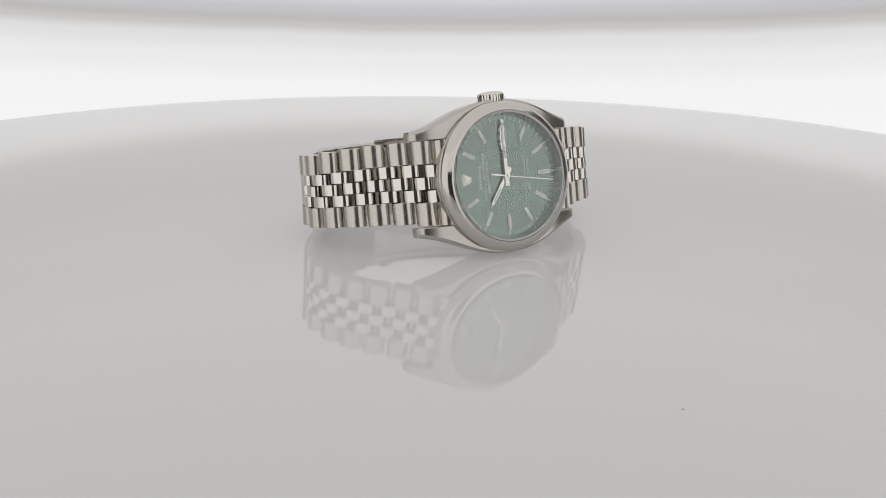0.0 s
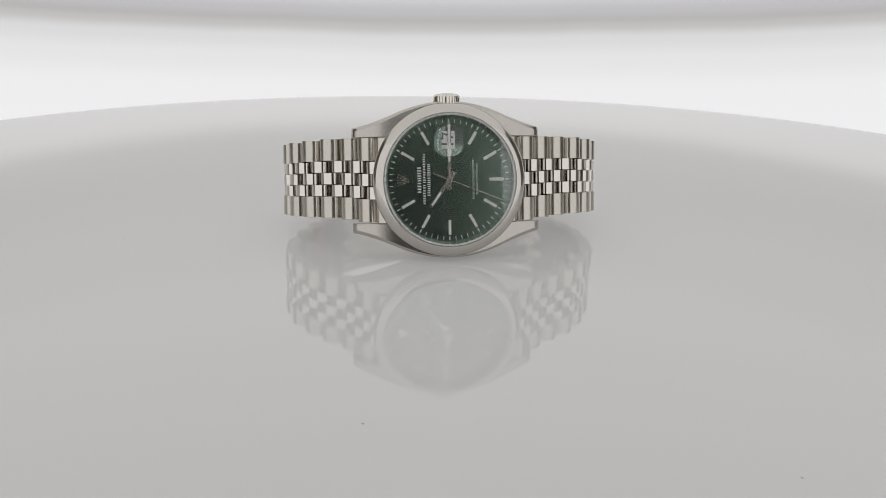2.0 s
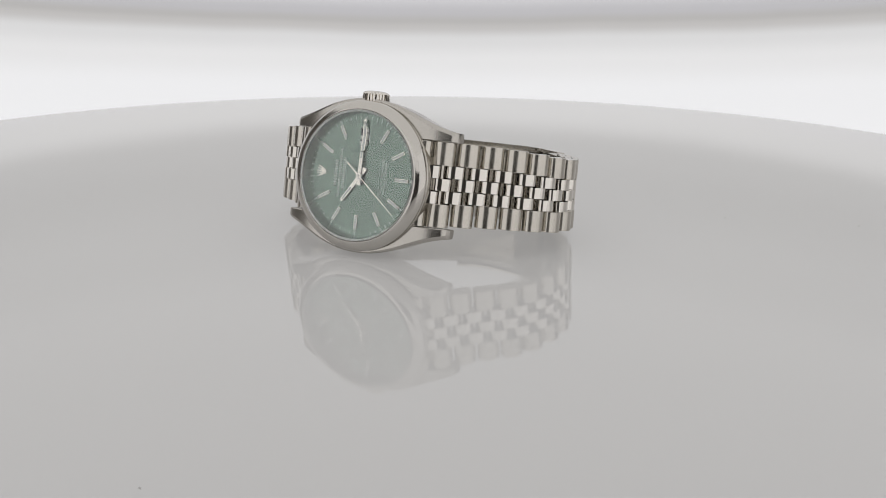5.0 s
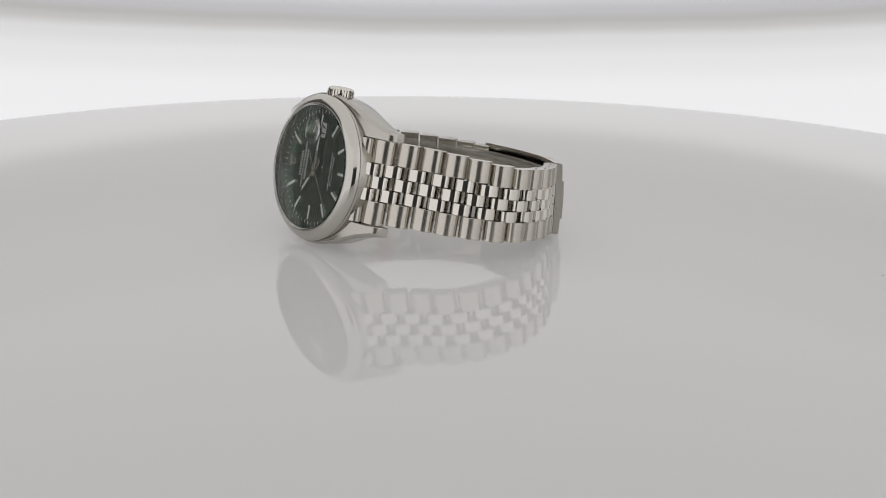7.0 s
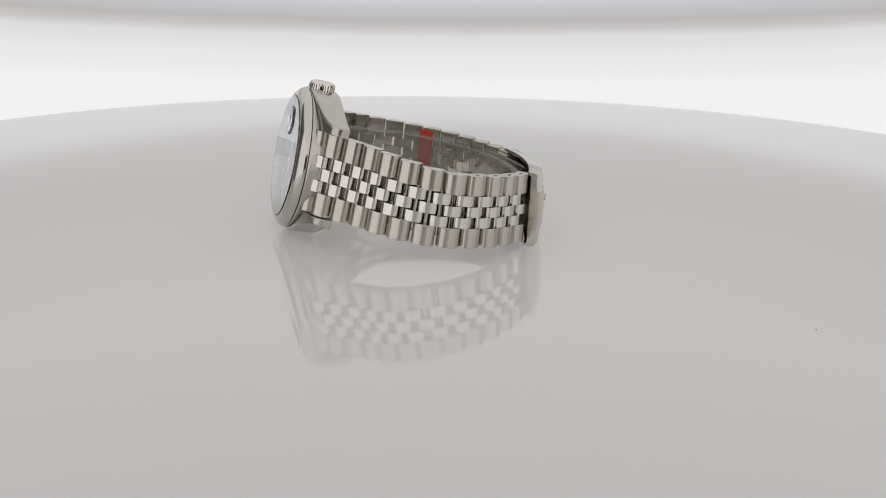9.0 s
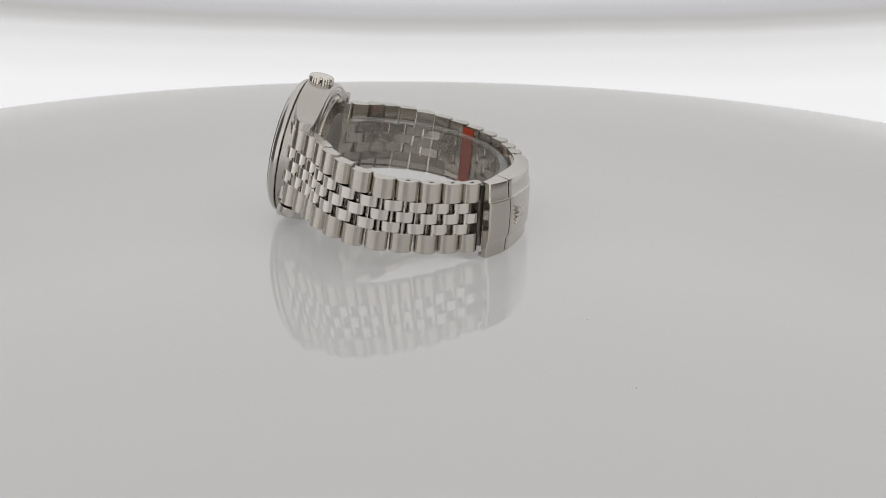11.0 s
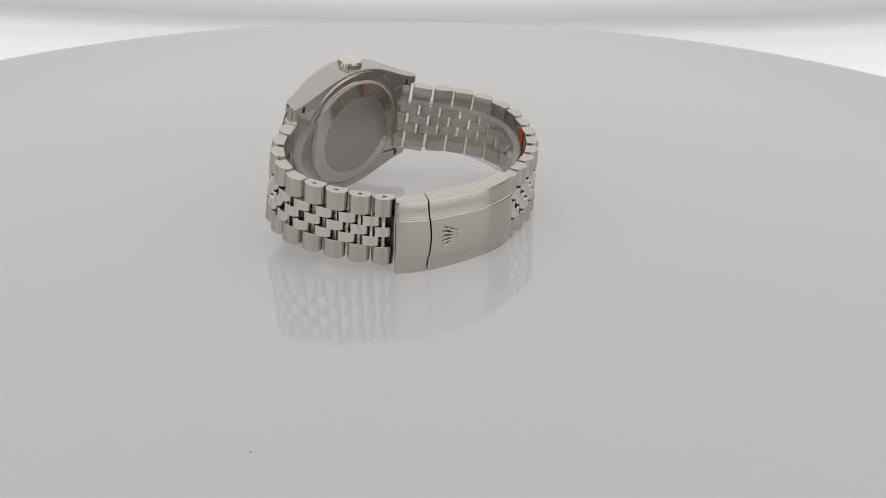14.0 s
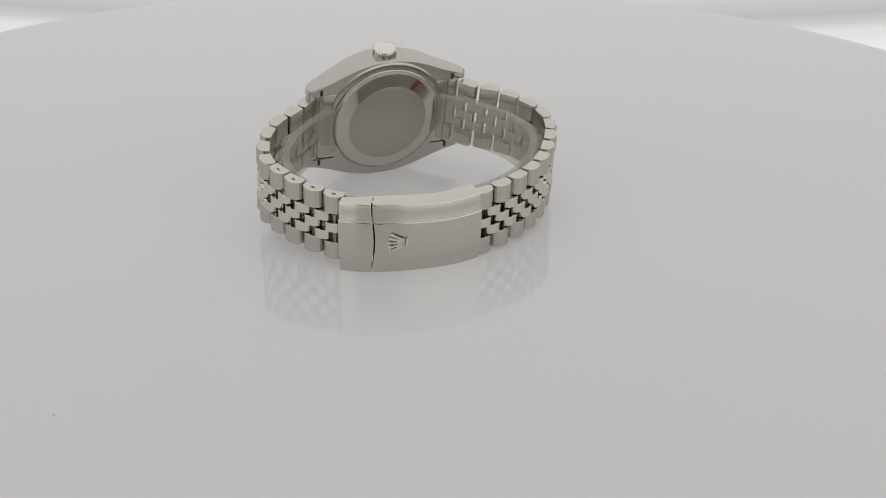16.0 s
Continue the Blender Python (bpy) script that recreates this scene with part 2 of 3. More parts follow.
def build_turntable():
    bm = bmesh.new()
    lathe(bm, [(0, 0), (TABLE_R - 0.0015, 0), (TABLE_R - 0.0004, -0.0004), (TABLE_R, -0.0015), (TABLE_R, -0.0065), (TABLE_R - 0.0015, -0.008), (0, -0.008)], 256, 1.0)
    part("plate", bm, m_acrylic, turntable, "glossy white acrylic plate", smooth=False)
    bm = bmesh.new()
    lathe(bm, [(0.05, -0.0085), (0.05, -0.03), (0.02, -0.035), (0.02, -0.11), (0, -0.11)], 48, 1.0)
    part("spindle", bm, m_booth, turntable, "short white spindle under the plate")
    bm = bmesh.new()
    rnd = random.Random(4)
    for _ in range(12):
        r, a, s = TABLE_R * 0.75 * math.sqrt(rnd.random()), rnd.random() * 2 * math.pi, rnd.uniform(0.0001, 0.00022)
        bmesh.ops.create_icosphere(bm, subdivisions=1, radius=s, matrix=Matrix.Translation((r * math.cos(a), r * math.sin(a), s * 0.25)) @ Matrix.Diagonal((1.4, 0.9, 0.3, 1)))
    part("dust", bm, m_speck, turntable, "fine grey dust specks")["kind"] = "stuff"


build_turntable()

# ---- the wristwatch: x towards six o'clock, y towards three, z out of the dial ----
watch = new("wristwatch")
tagged(watch, "steel wristwatch with green dial standing on its side, bracelet closed", "wristwatch")


def build_case():
    bm = bmesh.new()
    lathe(bm, [(15.45, -6.9), (16.6, -6.9), (17.5, -6.4), (17.75, -5.4), (17.75, -3.0), (17.7, -0.3), (17.5, 0.12), (17.2, 0.12), (15.45, 0.12)], 128, MM, True)
    # two flanks, each drawn out at both ends into lugs that bend towards the wrist
    half = [(0.0, 18.25, 0.05, -6.9), (2.5, 18.17, 0.05, -6.9), (5.0, 17.85, 0.0, -6.92), (8.0, 17.15, -0.15, -6.95), (11.0, 16.15, -0.35, -7.05), (14.0, 14.9, -0.85, -7.15), (17.0, 13.75, -1.6, -7.28), (19.5, 12.95, -2.5, -7.4), (21.0, 12.55, -3.25, -7.45), (21.9, 12.4, -4.2, -7.4), (22.3, 12.2, -5.2, -7.15)]
    spine = spline([(-x, yo, zt, zb) for x, yo, zt, zb in reversed(half[1:])] + half, 4)
    for sy in (1, -1):
        rows = []
        for x, yo, zt, zb in spine:
            yi = max(10.1, math.sqrt(max(0.0, 15.7 ** 2 - x * x)))
            c = 0.35 + 0.5 * min(1.0, abs(x) / 17.0)
            rows.append([(x, sy * y, z) for y, z in ((yi, zb), (yo - 0.75, zb), (yo - 0.4, zb + 0.12), (yo - 0.28, zb + 0.5), (yo, zt - c - 1.2), (yo, zt - c), (yo - c * 0.35, zt - c * 0.3), (yo - c, zt), (yi + 0.15, zt), (yi, zt - 0.15))])
        loft(bm, rows)
    # the shoulder round the case back
    lathe(bm, [(17.5, -6.8), (17.35, -7.05), (16.9, -7.25), (16.3, -7.35), (15.75, -7.38), (15.5, -7.3), (15.45, -6.9)], 128)
    case = part("case", bm, m_case, watch, "satin and polished steel watch case", angle=14)
    # dark blocks on the lugs stand in for the shade inside the slots
    for sx, sy in ((1, 1), (-1, 1), (1, -1), (-1, -1)):
        bm = bmesh.new()
        prism(bm, box_outline(sx * 18.6, sy * 11.0, 0.75, 1.5), -7.46, -7.2)
        part("spring_bar_slot", bm, m_slot_shade, case)
    bm = bmesh.new()
    lathe(bm, [(15.7, 0.34), (17.65, 0.34), (17.82, 0.48), (17.82, 0.85), (17.62, 1.35), (17.1, 1.95), (16.5, 2.42), (16.0, 2.68), (15.6, 2.78), (15.45, 2.65), (15.42, 1.6), (15.6, 1.6)], 160, MM, True)
    part("bezel", bm, m_bezel, watch, "smooth domed steel bezel")
    bm = bmesh.new()
    lathe(bm, [(15.4, 2.42), (15.05, 2.42), (14.42, 0.05), (14.42, -0.3), (15.4, -0.3)], 128, MM, True)
    part("inner_ring", bm, m_ring, watch, "polished steel ring around the dial")
    # case back with fluted rim
    bm = bmesh.new()
    lathe(bm, [(15.4, -6.6), (15.4, -7.3), (15.2, -7.4)], 128)
    flutes = []
    n = 504
    for z, r, depth in ((-7.4, 15.2, 0.0), (-7.5, 15.2, 0.45), (-8.0, 14.9, 0.45), (-8.08, 14.55, 0.0)):
        flutes.append([((r - (depth if k % 4 > 1 else 0)) * math.cos(2 * math.pi * k / n), (r - (depth if k % 4 > 1 else 0)) * math.sin(2 * math.pi * k / n), z) for k in range(n)])
    loft(bm, flutes, False)
    lathe(bm, [(14.55, -8.08), (14.2, -8.1), (11.1, -8.87)], 128)
    back = part("case_back", bm, m_mirror_steel, watch, "polished case back with fluted rim", angle=25)
    bm = bmesh.new()
    lathe(bm, [(11.1, -8.85), (10.9, -8.93), (0, -8.93)], 96)
    part("back_disc", bm, m_matte_steel, back, "brushed flat disc of the case back")
    # winding crown
    bm = bmesh.new()
    n = 168
    rows = []
    for y, r, d in ((16.8, 2.3, 0), (17.5, 2.3, 0), (17.5, 2.8, 0), (17.65, 3.3, 0.36), (19.2, 3.3, 0.36), (19.6, 3.2, 0.22), (19.95, 2.9, 0.0), (20.2, 2.2, 0), (20.32, 1.0, 0)):
        rows.append([((r - (d if k % 6 > 3 else 0)) * math.cos(2 * math.pi * k / n), y - 0.1, -2.95 + (r - (d if k % 6 > 3 else 0)) * math.sin(2 * math.pi * k / n)) for k in range(n)])
    loft(bm, rows)
    part("winding_crown", bm, m_polished, watch, "fluted steel winding crown", angle=30)
    bm = bmesh.new()
    # one clear body: a flat disc with the oval date lens standing on it
    count, centre = 128, 9.0
    turns = [2 * math.pi * k / count for k in range(count)]

    def circle(r, z):
        out = []
        for a in turns:
            dx, dy = math.cos(a), math.sin(a)
            t = -centre * dy + math.sqrt(r * r - centre * centre * dx * dx)
            out.append((t * dx, centre + t * dy, z))
        return out

    def oval(k, z):
        out = []
        for a in turns:
            r = (abs(math.cos(a) / 3.1) ** 2.6 + abs(math.sin(a) / 3.55) ** 2.6) ** (-1 / 2.6) * k
            out.append((r * math.cos(a), centre + r * math.sin(a), z))
        return out
    dome = [oval(k, 3.36 + 0.5 * (1 - k * k)) for k in (0.975, 0.93, 0.85, 0.75, 0.62, 0.48, 0.32, 0.16, 0.02)]
    loft(bm, [circle(12.0, 2.49), circle(15.3, 2.49), circle(15.37, 2.65), circle(15.33, 2.88), circle(15.1, 3.1), oval(1.0, 3.1), oval(1.0, 3.32)] + dome)
    crystal = part("crystal", bm, m_crystal, watch, "clear flat sapphire crystal with an oval date lens", angle=20)
    crystal.visible_shadow = False
    # pale ring painted in for the bright glint round the crystal's edge
    bm = bmesh.new()
    lathe(bm, [(15.4, 2.8), (15.4, 2.43), (14.95, 2.43), (14.95, 2.48), (15.34, 2.48), (15.36, 2.8)], 128, MM, True)
    part("crystal_edge_glint", bm, m_edge_glint, watch, "pale ring standing in for the crystal's bright edge")


build_case()


def on_dial(hour, r):
    a = radians(hour * 30)
    return -r * math.cos(a), r * math.sin(a)


def emblem(bm, at, size, rise=1.0):
    """A plain five-pronged coronet of tapered prongs, tips and a base ring."""
    for k in range(5):
        a = radians((k - 2) * 17)
        tip = Vector((1.9 * math.sin(a), 1.55 * math.cos(a) - 0.5, 0)) * size
        foot = Vector((0.19 * (k - 2), -0.75 + 0.05 * abs(k - 2), 0)) * size
        side = Vector((tip.y - foot.y, foot.x - tip.x, 0)).normalized()
        rows = []
        for z in (0.0, 0.22 * size * rise):
            rows.append([at @ (p + Vector((0, 0, z))) for p in (foot - side * 0.2 * size, tip - side * 0.07 * size, tip + side * 0.07 * size, foot + side * 0.2 * size)])
        loft(bm, rows)
        t = at @ (tip + Vector((0, 0, 0.12 * size * rise - 0.06 * size * (1 - rise))))
        bmesh.ops.create_icosphere(bm, subdivisions=1, radius=0.15 * size * MM, matrix=Matrix.Translation(t * MM))
    ring = [(0.62 * size * math.cos(2 * math.pi * k / 16), (-0.95 + 0.17 * math.sin(2 * math.pi * k / 16)) * size) for k in range(16)]
    prism(bm, ring, 0, 0.24 * size * rise, 0.05 * size, MM, at)


def lettering(name, text, x, length, mat, parent, label=""):
    """Raised print reading from nine to three o'clock, centred at x."""
    cu = bpy.data.curves.new(name, "FONT")
    cu.body, cu.align_x, cu.align_y, cu.size, cu.extrude, cu.resolution_u = text, "CENTER", "CENTER", 1.0, 0.0, 3
    tmp = bpy.data.objects.new(name, cu)
    scene.collection.objects.link(tmp)
    bpy.context.view_layer.update()
    me = bpy.data.meshes.new_from_object(tmp.evaluated_get(bpy.context.evaluated_depsgraph_get()))
    bpy.data.objects.remove(tmp)
    wide = max(v.co.x for v in me.vertices) - min(v.co.x for v in me.vertices)
    k = length / wide * MM
    me.transform(Matrix(((0, -k, 0, x * MM), (k, 0, 0, 0), (0, 0, k, 0.03 * MM), (0, 0, 0, 1))))
    me.materials.append(mat)
    ob = new(name, me)
    ob.parent = parent
    if label:
        ob["label"] = label
    return ob


def bars(bm, x, length, high, widths, z=0.02):
    """A row of plain upright bars in place of a maker's lettering."""
    total = sum(widths) + 0.35 * (len(widths) - 1)
    k, y = length / total, -length / 2
    for w in widths:
        if w > 0:
            for f in (0.16, 0.84):
                prism(bm, box_outline(x, y + w * k * f, high, w * k * 0.3), z, z + 0.03)
        y += (abs(w) + 0.35) * k


def build_dial():
    bm = bmesh.new()
    lathe(bm, [(0, 0), (14.44, 0), (14.44, -0.4), (0, -0.4)], 128)
    dial = part("dial", bm, m_dial, watch, "sunray-brushed dark green dial")
    for h in (1, 2, 4, 5, 6, 7, 8, 9, 10, 11):
        a = radians(h * 30)
        d = Vector((-math.cos(a), math.sin(a), 0))
        turn = math.atan2(d.y, d.x)
        bm = bmesh.new()
        prism(bm, box_outline(d.x * 11.15, d.y * 11.15, 3.6, 0.86, turn), 0.0, 0.34, 0.05)
        mk = part("hour_marker", bm, m_gold, dial, "polished baton hour marker")
        bm = bmesh.new()
        prism(bm, box_outline(d.x * 11.15, d.y * 11.15, 3.35, 0.6, turn), 0.335, 0.36)
        part("luminous_inlay", bm, m_lume, mk)
    bm = bmesh.new()
    for k in range(60):
        a = radians(k * 6)
        d = (-math.cos(a), math.sin(a))
        long = k % 5 == 0
        prism(bm, box_outline(d[0] * 13.7, d[1] * 13.7, 0.8, 0.26 if long else 0.13, math.atan2(d[1], d[0])), 0.01, 0.04)
    part("minute_track", bm, m_print, dial, "fine printed silver minute track")
    bm = bmesh.new()
    emblem(bm, Matrix(((0, -1, 0, -10.9), (1, 0, 0, 0), (0, 0, 1, 0.0), (0, 0, 0, 1))), 1.25)
    part("coronet_emblem", bm, m_gold, dial, "applied white gold coronet emblem")
    bm = bmesh.new()
    bars(bm, -7.0, 5.9, 0.85, [1, 1.05, 0.8, 0.85, 1])
    bars(bm, -5.85, 11.2, 0.6, [1, 1, 0.9, 0.9, 0.85, 0.9, -0.3, 0.9, 0.85, 0.9, 0.9, 0.85, 0.9, 1, 1, 0.8])
    bars(bm, -4.75, 7.3, 0.72, [1, 1, 0.9, 0.85, 0.7, 1, 0.85, 0.9])
    part("maker_print", bm, m_print, dial, "silver printed bars in three lines")
    lettering("lower_print", "SUPERLATIVE CHRONOMETER", 5.75, 9.2, m_print, dial)
    lettering("lower_print", "OFFICIALLY CERTIFIED", 6.6, 7.4, m_print, dial)
    # date aperture, built oversize to fit the enlarged view through the lens
    bm = bmesh.new()
    prism(bm, box_outline(0, 9.2, 2.5, 3.6), 0.01, 0.05)
    date = part("date_window", bm, m_date, dial, "white date window")
    t = lettering("date_number", "17", 0, 2.6, m_black, date)
    t.location = (0, 9.2 * MM, 0.03 * MM)
    # hub
    bm = bmesh.new()
    lathe(bm, [(0, 1.25), (0.28, 1.25), (0.3, 1.0), (0.3, 0.0)], 24)
    part("hand_hub", bm, m_pin, dial)


build_dial()


def hand(name, reach, tail, wide, tail_wide, z, lume, label):
    """Built pointing along +x."""
    bm = bmesh.new()
    o = [(-tail, -tail_wide / 2), (0, -tail_wide / 2), (0, -wide / 2), (reach - wide * 0.3, -wide * 0.42), (reach, -wide * 0.1), (reach, wide * 0.1), (reach - wide * 0.3, wide * 0.42), (0, wide / 2), (0, tail_wide / 2), (-tail, tail_wide / 2)]
    rows = [[(x, y, z) for x, y in o], [(x, y, z + 0.14) for x, y in o]]
    loft(bm, rows)
    bmesh.ops.create_cone(bm, cap_ends=True, segments=24, radius1=0.75 * MM, radius2=0.7 * MM, depth=0.16 * MM, matrix=Matrix.Translation((0, 0, (z + 0.075) * MM)))
    ob = part(name, bm, m_gold, watch, label, angle=25)
    if lume:
        bm = bmesh.new()
        prism(bm, box_outline((lume[0] + lume[1]) / 2, 0, lume[1] - lume[0], wide * 0.48), z + 0.135, z + 0.165)
        part("luminous_inlay", bm, m_lume, ob)
    return ob


hour_hand = hand("hour_hand", 7.9, 2.3, 1.0, 1.15, 0.45, (3.6, 7.2), "polished baton hour hand")
minute_hand = hand("minute_hand", 13.4, 2.3, 0.92, 1.1, 0.72, (4.2, 12.8), "polished baton minute hand")
second_hand = hand("second_hand", 13.2, 4.4, 0.24, 0.36, 1.0, None, "thin polished seconds hand")


# ---- bracelet ----
class Path:
    """A curve in the x-z plane by its arc length, with the outward side."""

    def __init__(self, points, out):
        self.p = spline(points)
        self.s = [0.0]
        for a, b in zip(self.p, self.p[1:]):
            self.s.append(self.s[-1] + (b - a).length)
        self.out = out

    def at(self, s):
        s = min(max(s, 0), self.s[-1] - 1e-6)
        k = max(i for i in range(len(self.s) - 1) if self.s[i] <= s)
        f = (s - self.s[k]) / (self.s[k + 1] - self.s[k])
        p = self.p[k].lerp(self.p[k + 1], f)
        i, j = max(k - 3, 0), min(k + 4, len(self.p) - 1)
        d = (self.p[j] - self.p[i]).normalized()
        return p, d, Vector((-d.y, d.x)) * self.out


SIX = Path([(12.0, -1.9), (16.5, -2.7), (21.1, -6.5), (26.8, -11.2), (33.0, -15.3), (37.1, -20.1), (39.5, -25.8), (39.9, -31.8), (38.2, -37.0), (36.6, -41.0), (33.9, -45.0), (30.8, -49.0), (27.2, -52.2), (23.5, -54.6)], 1)
TWELVE = Path([(-12.0, -1.9), (-16.3, -2.8), (-20.3, -7.2), (-24.2, -11.5), (-29.5, -15.4), (-34.2, -20.6), (-36.7, -26.4), (-36.6, -32.0), (-34.7, -37.1), (-31.8, -42.0), (-27.6, -47.6), (-21.4, -52.9), (-14.2, -56.5), (-7.0, -58.8), (-1.0, -59.9)], -1)


def fit_offset(w):
    """The bracelet's offset from the case's axis at that depth, fitted to the camera's view."""
    return 0.7 * max(0.0, min(1.0, (-w - 3.0) / 10.0)) - 0.25 * max(0.0, min(1.0, (-w - 7.0) / 20.0)) + 2.1 * max(0.0, min(1.0, (-w - 27.0) / 31.0))


def lean(w):
    """How far the links' width leans back upright from the case's tilt, as a slope."""
    return 0.18 * max(0.0, min(1.0, (-w - 10.0) / 45.0))


def leant(x, y, w):
    return x, y, w + lean(w) * y


def width_at(w):
    return 20.0 - 2.7 * max(0.0, min(1.0, (-w - 5.0) / 26.0)) - 0.7 * max(0.0, min(1.0, (-w - 31.0) / 25.0))


def link_mesh(name, long, base, top_long, thick, crown, mat):
    """A link of unit width: flat within, rounded without; x along the bracelet, z outwards."""
    bm = bmesh.new()
    n = 9
    top = []
    for k in range(n + 1):
        a = math.pi * k / n
        top.append((top_long / 2 * math.cos(a) * (1 - 0.06 * math.sin(a)), thick / 2 - crown + crown * math.sin(a) ** 0.8))
    prof = [(-base / 2 + 0.15, -thick / 2), (base / 2 - 0.15, -thick / 2), (base / 2, -thick / 2 + 0.2), (long / 2, thick / 2 - crown - 0.15)] + top + [(-long / 2, thick / 2 - crown - 0.15), (-base / 2, -thick / 2 + 0.2)]
    rows = []
    for y, inset in ((-0.5, 0.1), (-0.485, 0.0), (0.485, 0.0), (0.5, 0.1)):
        rows.append([(x * (1 - inset / long), y / MM, z * (1 - inset / thick)) for x, z in prof])
    loft(bm, rows)
    bmesh.ops.recalc_face_normals(bm, faces=bm.faces)
    for f in bm.faces:
        f.smooth = True
    corner = {(round(x, 3), round(z, 3)) for x, z in prof[:3] + prof[-1:] + ([top[0], top[-1]] if top_long < long else [])}
    for e in bm.edges:
        a, b = e.verts
        along = abs(a.co.y - b.co.y) > 0.5
        e.smooth = along and (round(a.co.x / MM, 3), round(a.co.z / MM, 3)) not in corner
    me = bpy.data.meshes.new(name)
    bm.to_mesh(me)
    bm.free()
    me.materials.append(mat)
    return me


outer_me = link_mesh("outer_link", 5.4, 5.0, 5.4, 3.4, 2.1, m_brushed)
centre_me = link_mesh("centre_link", 4.7, 4.9, 4.5, 3.2, 1.35, m_polished)
# a dark sliver painted for the shade in a screw slot
slot_me = link_mesh("screw_slot", 1.0, 0.9, 1.0, 0.26, 0.06, m_slot_shade)


def pin_mesh():
    bm = bmesh.new()
    tube(bm, (0, -500, 0), (0, 500, 0), 0.66, 12)
    for f in bm.faces:
        f.smooth = len(f.verts) == 4
    me = bpy.data.meshes.new("pin")
    bm.to_mesh(me)
    bm.free()
    me.materials.append(m_pin)
    return me


pin_me = pin_mesh()


def build_strand(path, s0, count, PITCH, label):
    """One half of the bracelet: cross pins with five columns of links hung on them."""
    bm = bmesh.new()
    rows = []
    reach = path.s[48] - 2.6
    for k in range(9):
        p, d, o = path.at(reach * k / 8)
        h = 9.9
        foot = -7.15 + 0.6 * max(0.0, (k - 6) / 2)
        rows.append([(p.x, -h + 0.15, foot), (p.x, h - 0.15, foot), (p.x, h, foot + 0.15), (p.x, h, p.y - 0.5), (p.x, -h, p.y - 0.5), (p.x, -h, foot + 0.15)])
    loft(bm, rows)
    strand = part("bracelet_half", bm, m_brushed, watch, label)
    for k in range(2 * count + 1):
        for off in (-0.98, 0.98):
            s = s0 + (k * 0.5 - 0.5) * PITCH + off
            if s < 2.6 or s > path.s[-1] - 1.0:
                continue
            p, d, o = path.at(s)
            q = p - o * 0.15
            pin = new("pin", pin_me)
            pin.parent = strand
            pin.matrix_basis = Matrix.Translation(Vector(leant(q.x, fit_offset(p.y), q.y)) * MM) @ pose(0, 0, 0, math.degrees(math.atan(lean(p.y))), 0, 0) @ Matrix.Diagonal((1, (width_at(p.y) - 1.6) * MM, 1, 1))

    def put(me, s, y, wide):
        p, d, o = path.at(s)
        ob = new(me.name, me)
        ob.parent = strand
        y_axis = Vector((0, 1, lean(p.y))).normalized()
        if Vector((o.x, 0, o.y)).cross(Vector((d.x, 0, d.y))).y < 0:
            y_axis.negate()
        x_axis = Vector((d.x, 0, d.y))
        x_axis = (x_axis - y_axis * x_axis.dot(y_axis)).normalized()
        z_axis = x_axis.cross(y_axis)
        m = Matrix((x_axis, y_axis, z_axis)).transposed().to_4x4()
        ob.matrix_basis = Matrix.Translation(Vector(leant(p.x, y, p.y)) * MM) @ m @ Matrix.Diagonal((1, wide * MM, 1, 1))
    for k in range(count):
        s = s0 + k * PITCH
        for kind, shift in (("outer", 0.0), ("centre", 0.0), ("side", -0.5)):
            sk = s + shift * PITCH
            if sk < 1.0:
                continue
            p, _, _ = path.at(sk)
            w, c = width_at(p.y), fit_offset(p.y)
            if kind == "outer":
                for sy in (-1, 1):
                    put(outer_me, sk, c + sy * w * (0.5 - 0.139), w * 0.272)
                # the removable links next to the clasp show their screw slots as dark slivers
                if path is SIX and k > count - 5:
                    put(slot_me, sk, c + w * 0.497, 0.16)
            elif kind == "centre":
                put(centre_me, sk, c, w * 0.143)
            else:
                for sy in (-1, 1):
                    put(centre_me, sk, c + sy * w * 0.149, w * 0.143)
    return strand


strand_six = build_strand(SIX, SIX.s[48] - 2.8 - 5.8, 12, 5.8, "five-column steel bracelet half on the six o'clock side")
strand_twelve = build_strand(TWELVE, TWELVE.s[48] - 2.2 - 5.92, 15, 5.92, "five-column steel bracelet half on the twelve o'clock side")

# ---- folding clasp ----
CLASP = Path([(29.2, -54.0), (25.4, -57.0), (21.0, -59.4), (14.0, -61.2), (6.0, -62.3), (0.0, -62.0), (-4.0, -61.2)], 1)


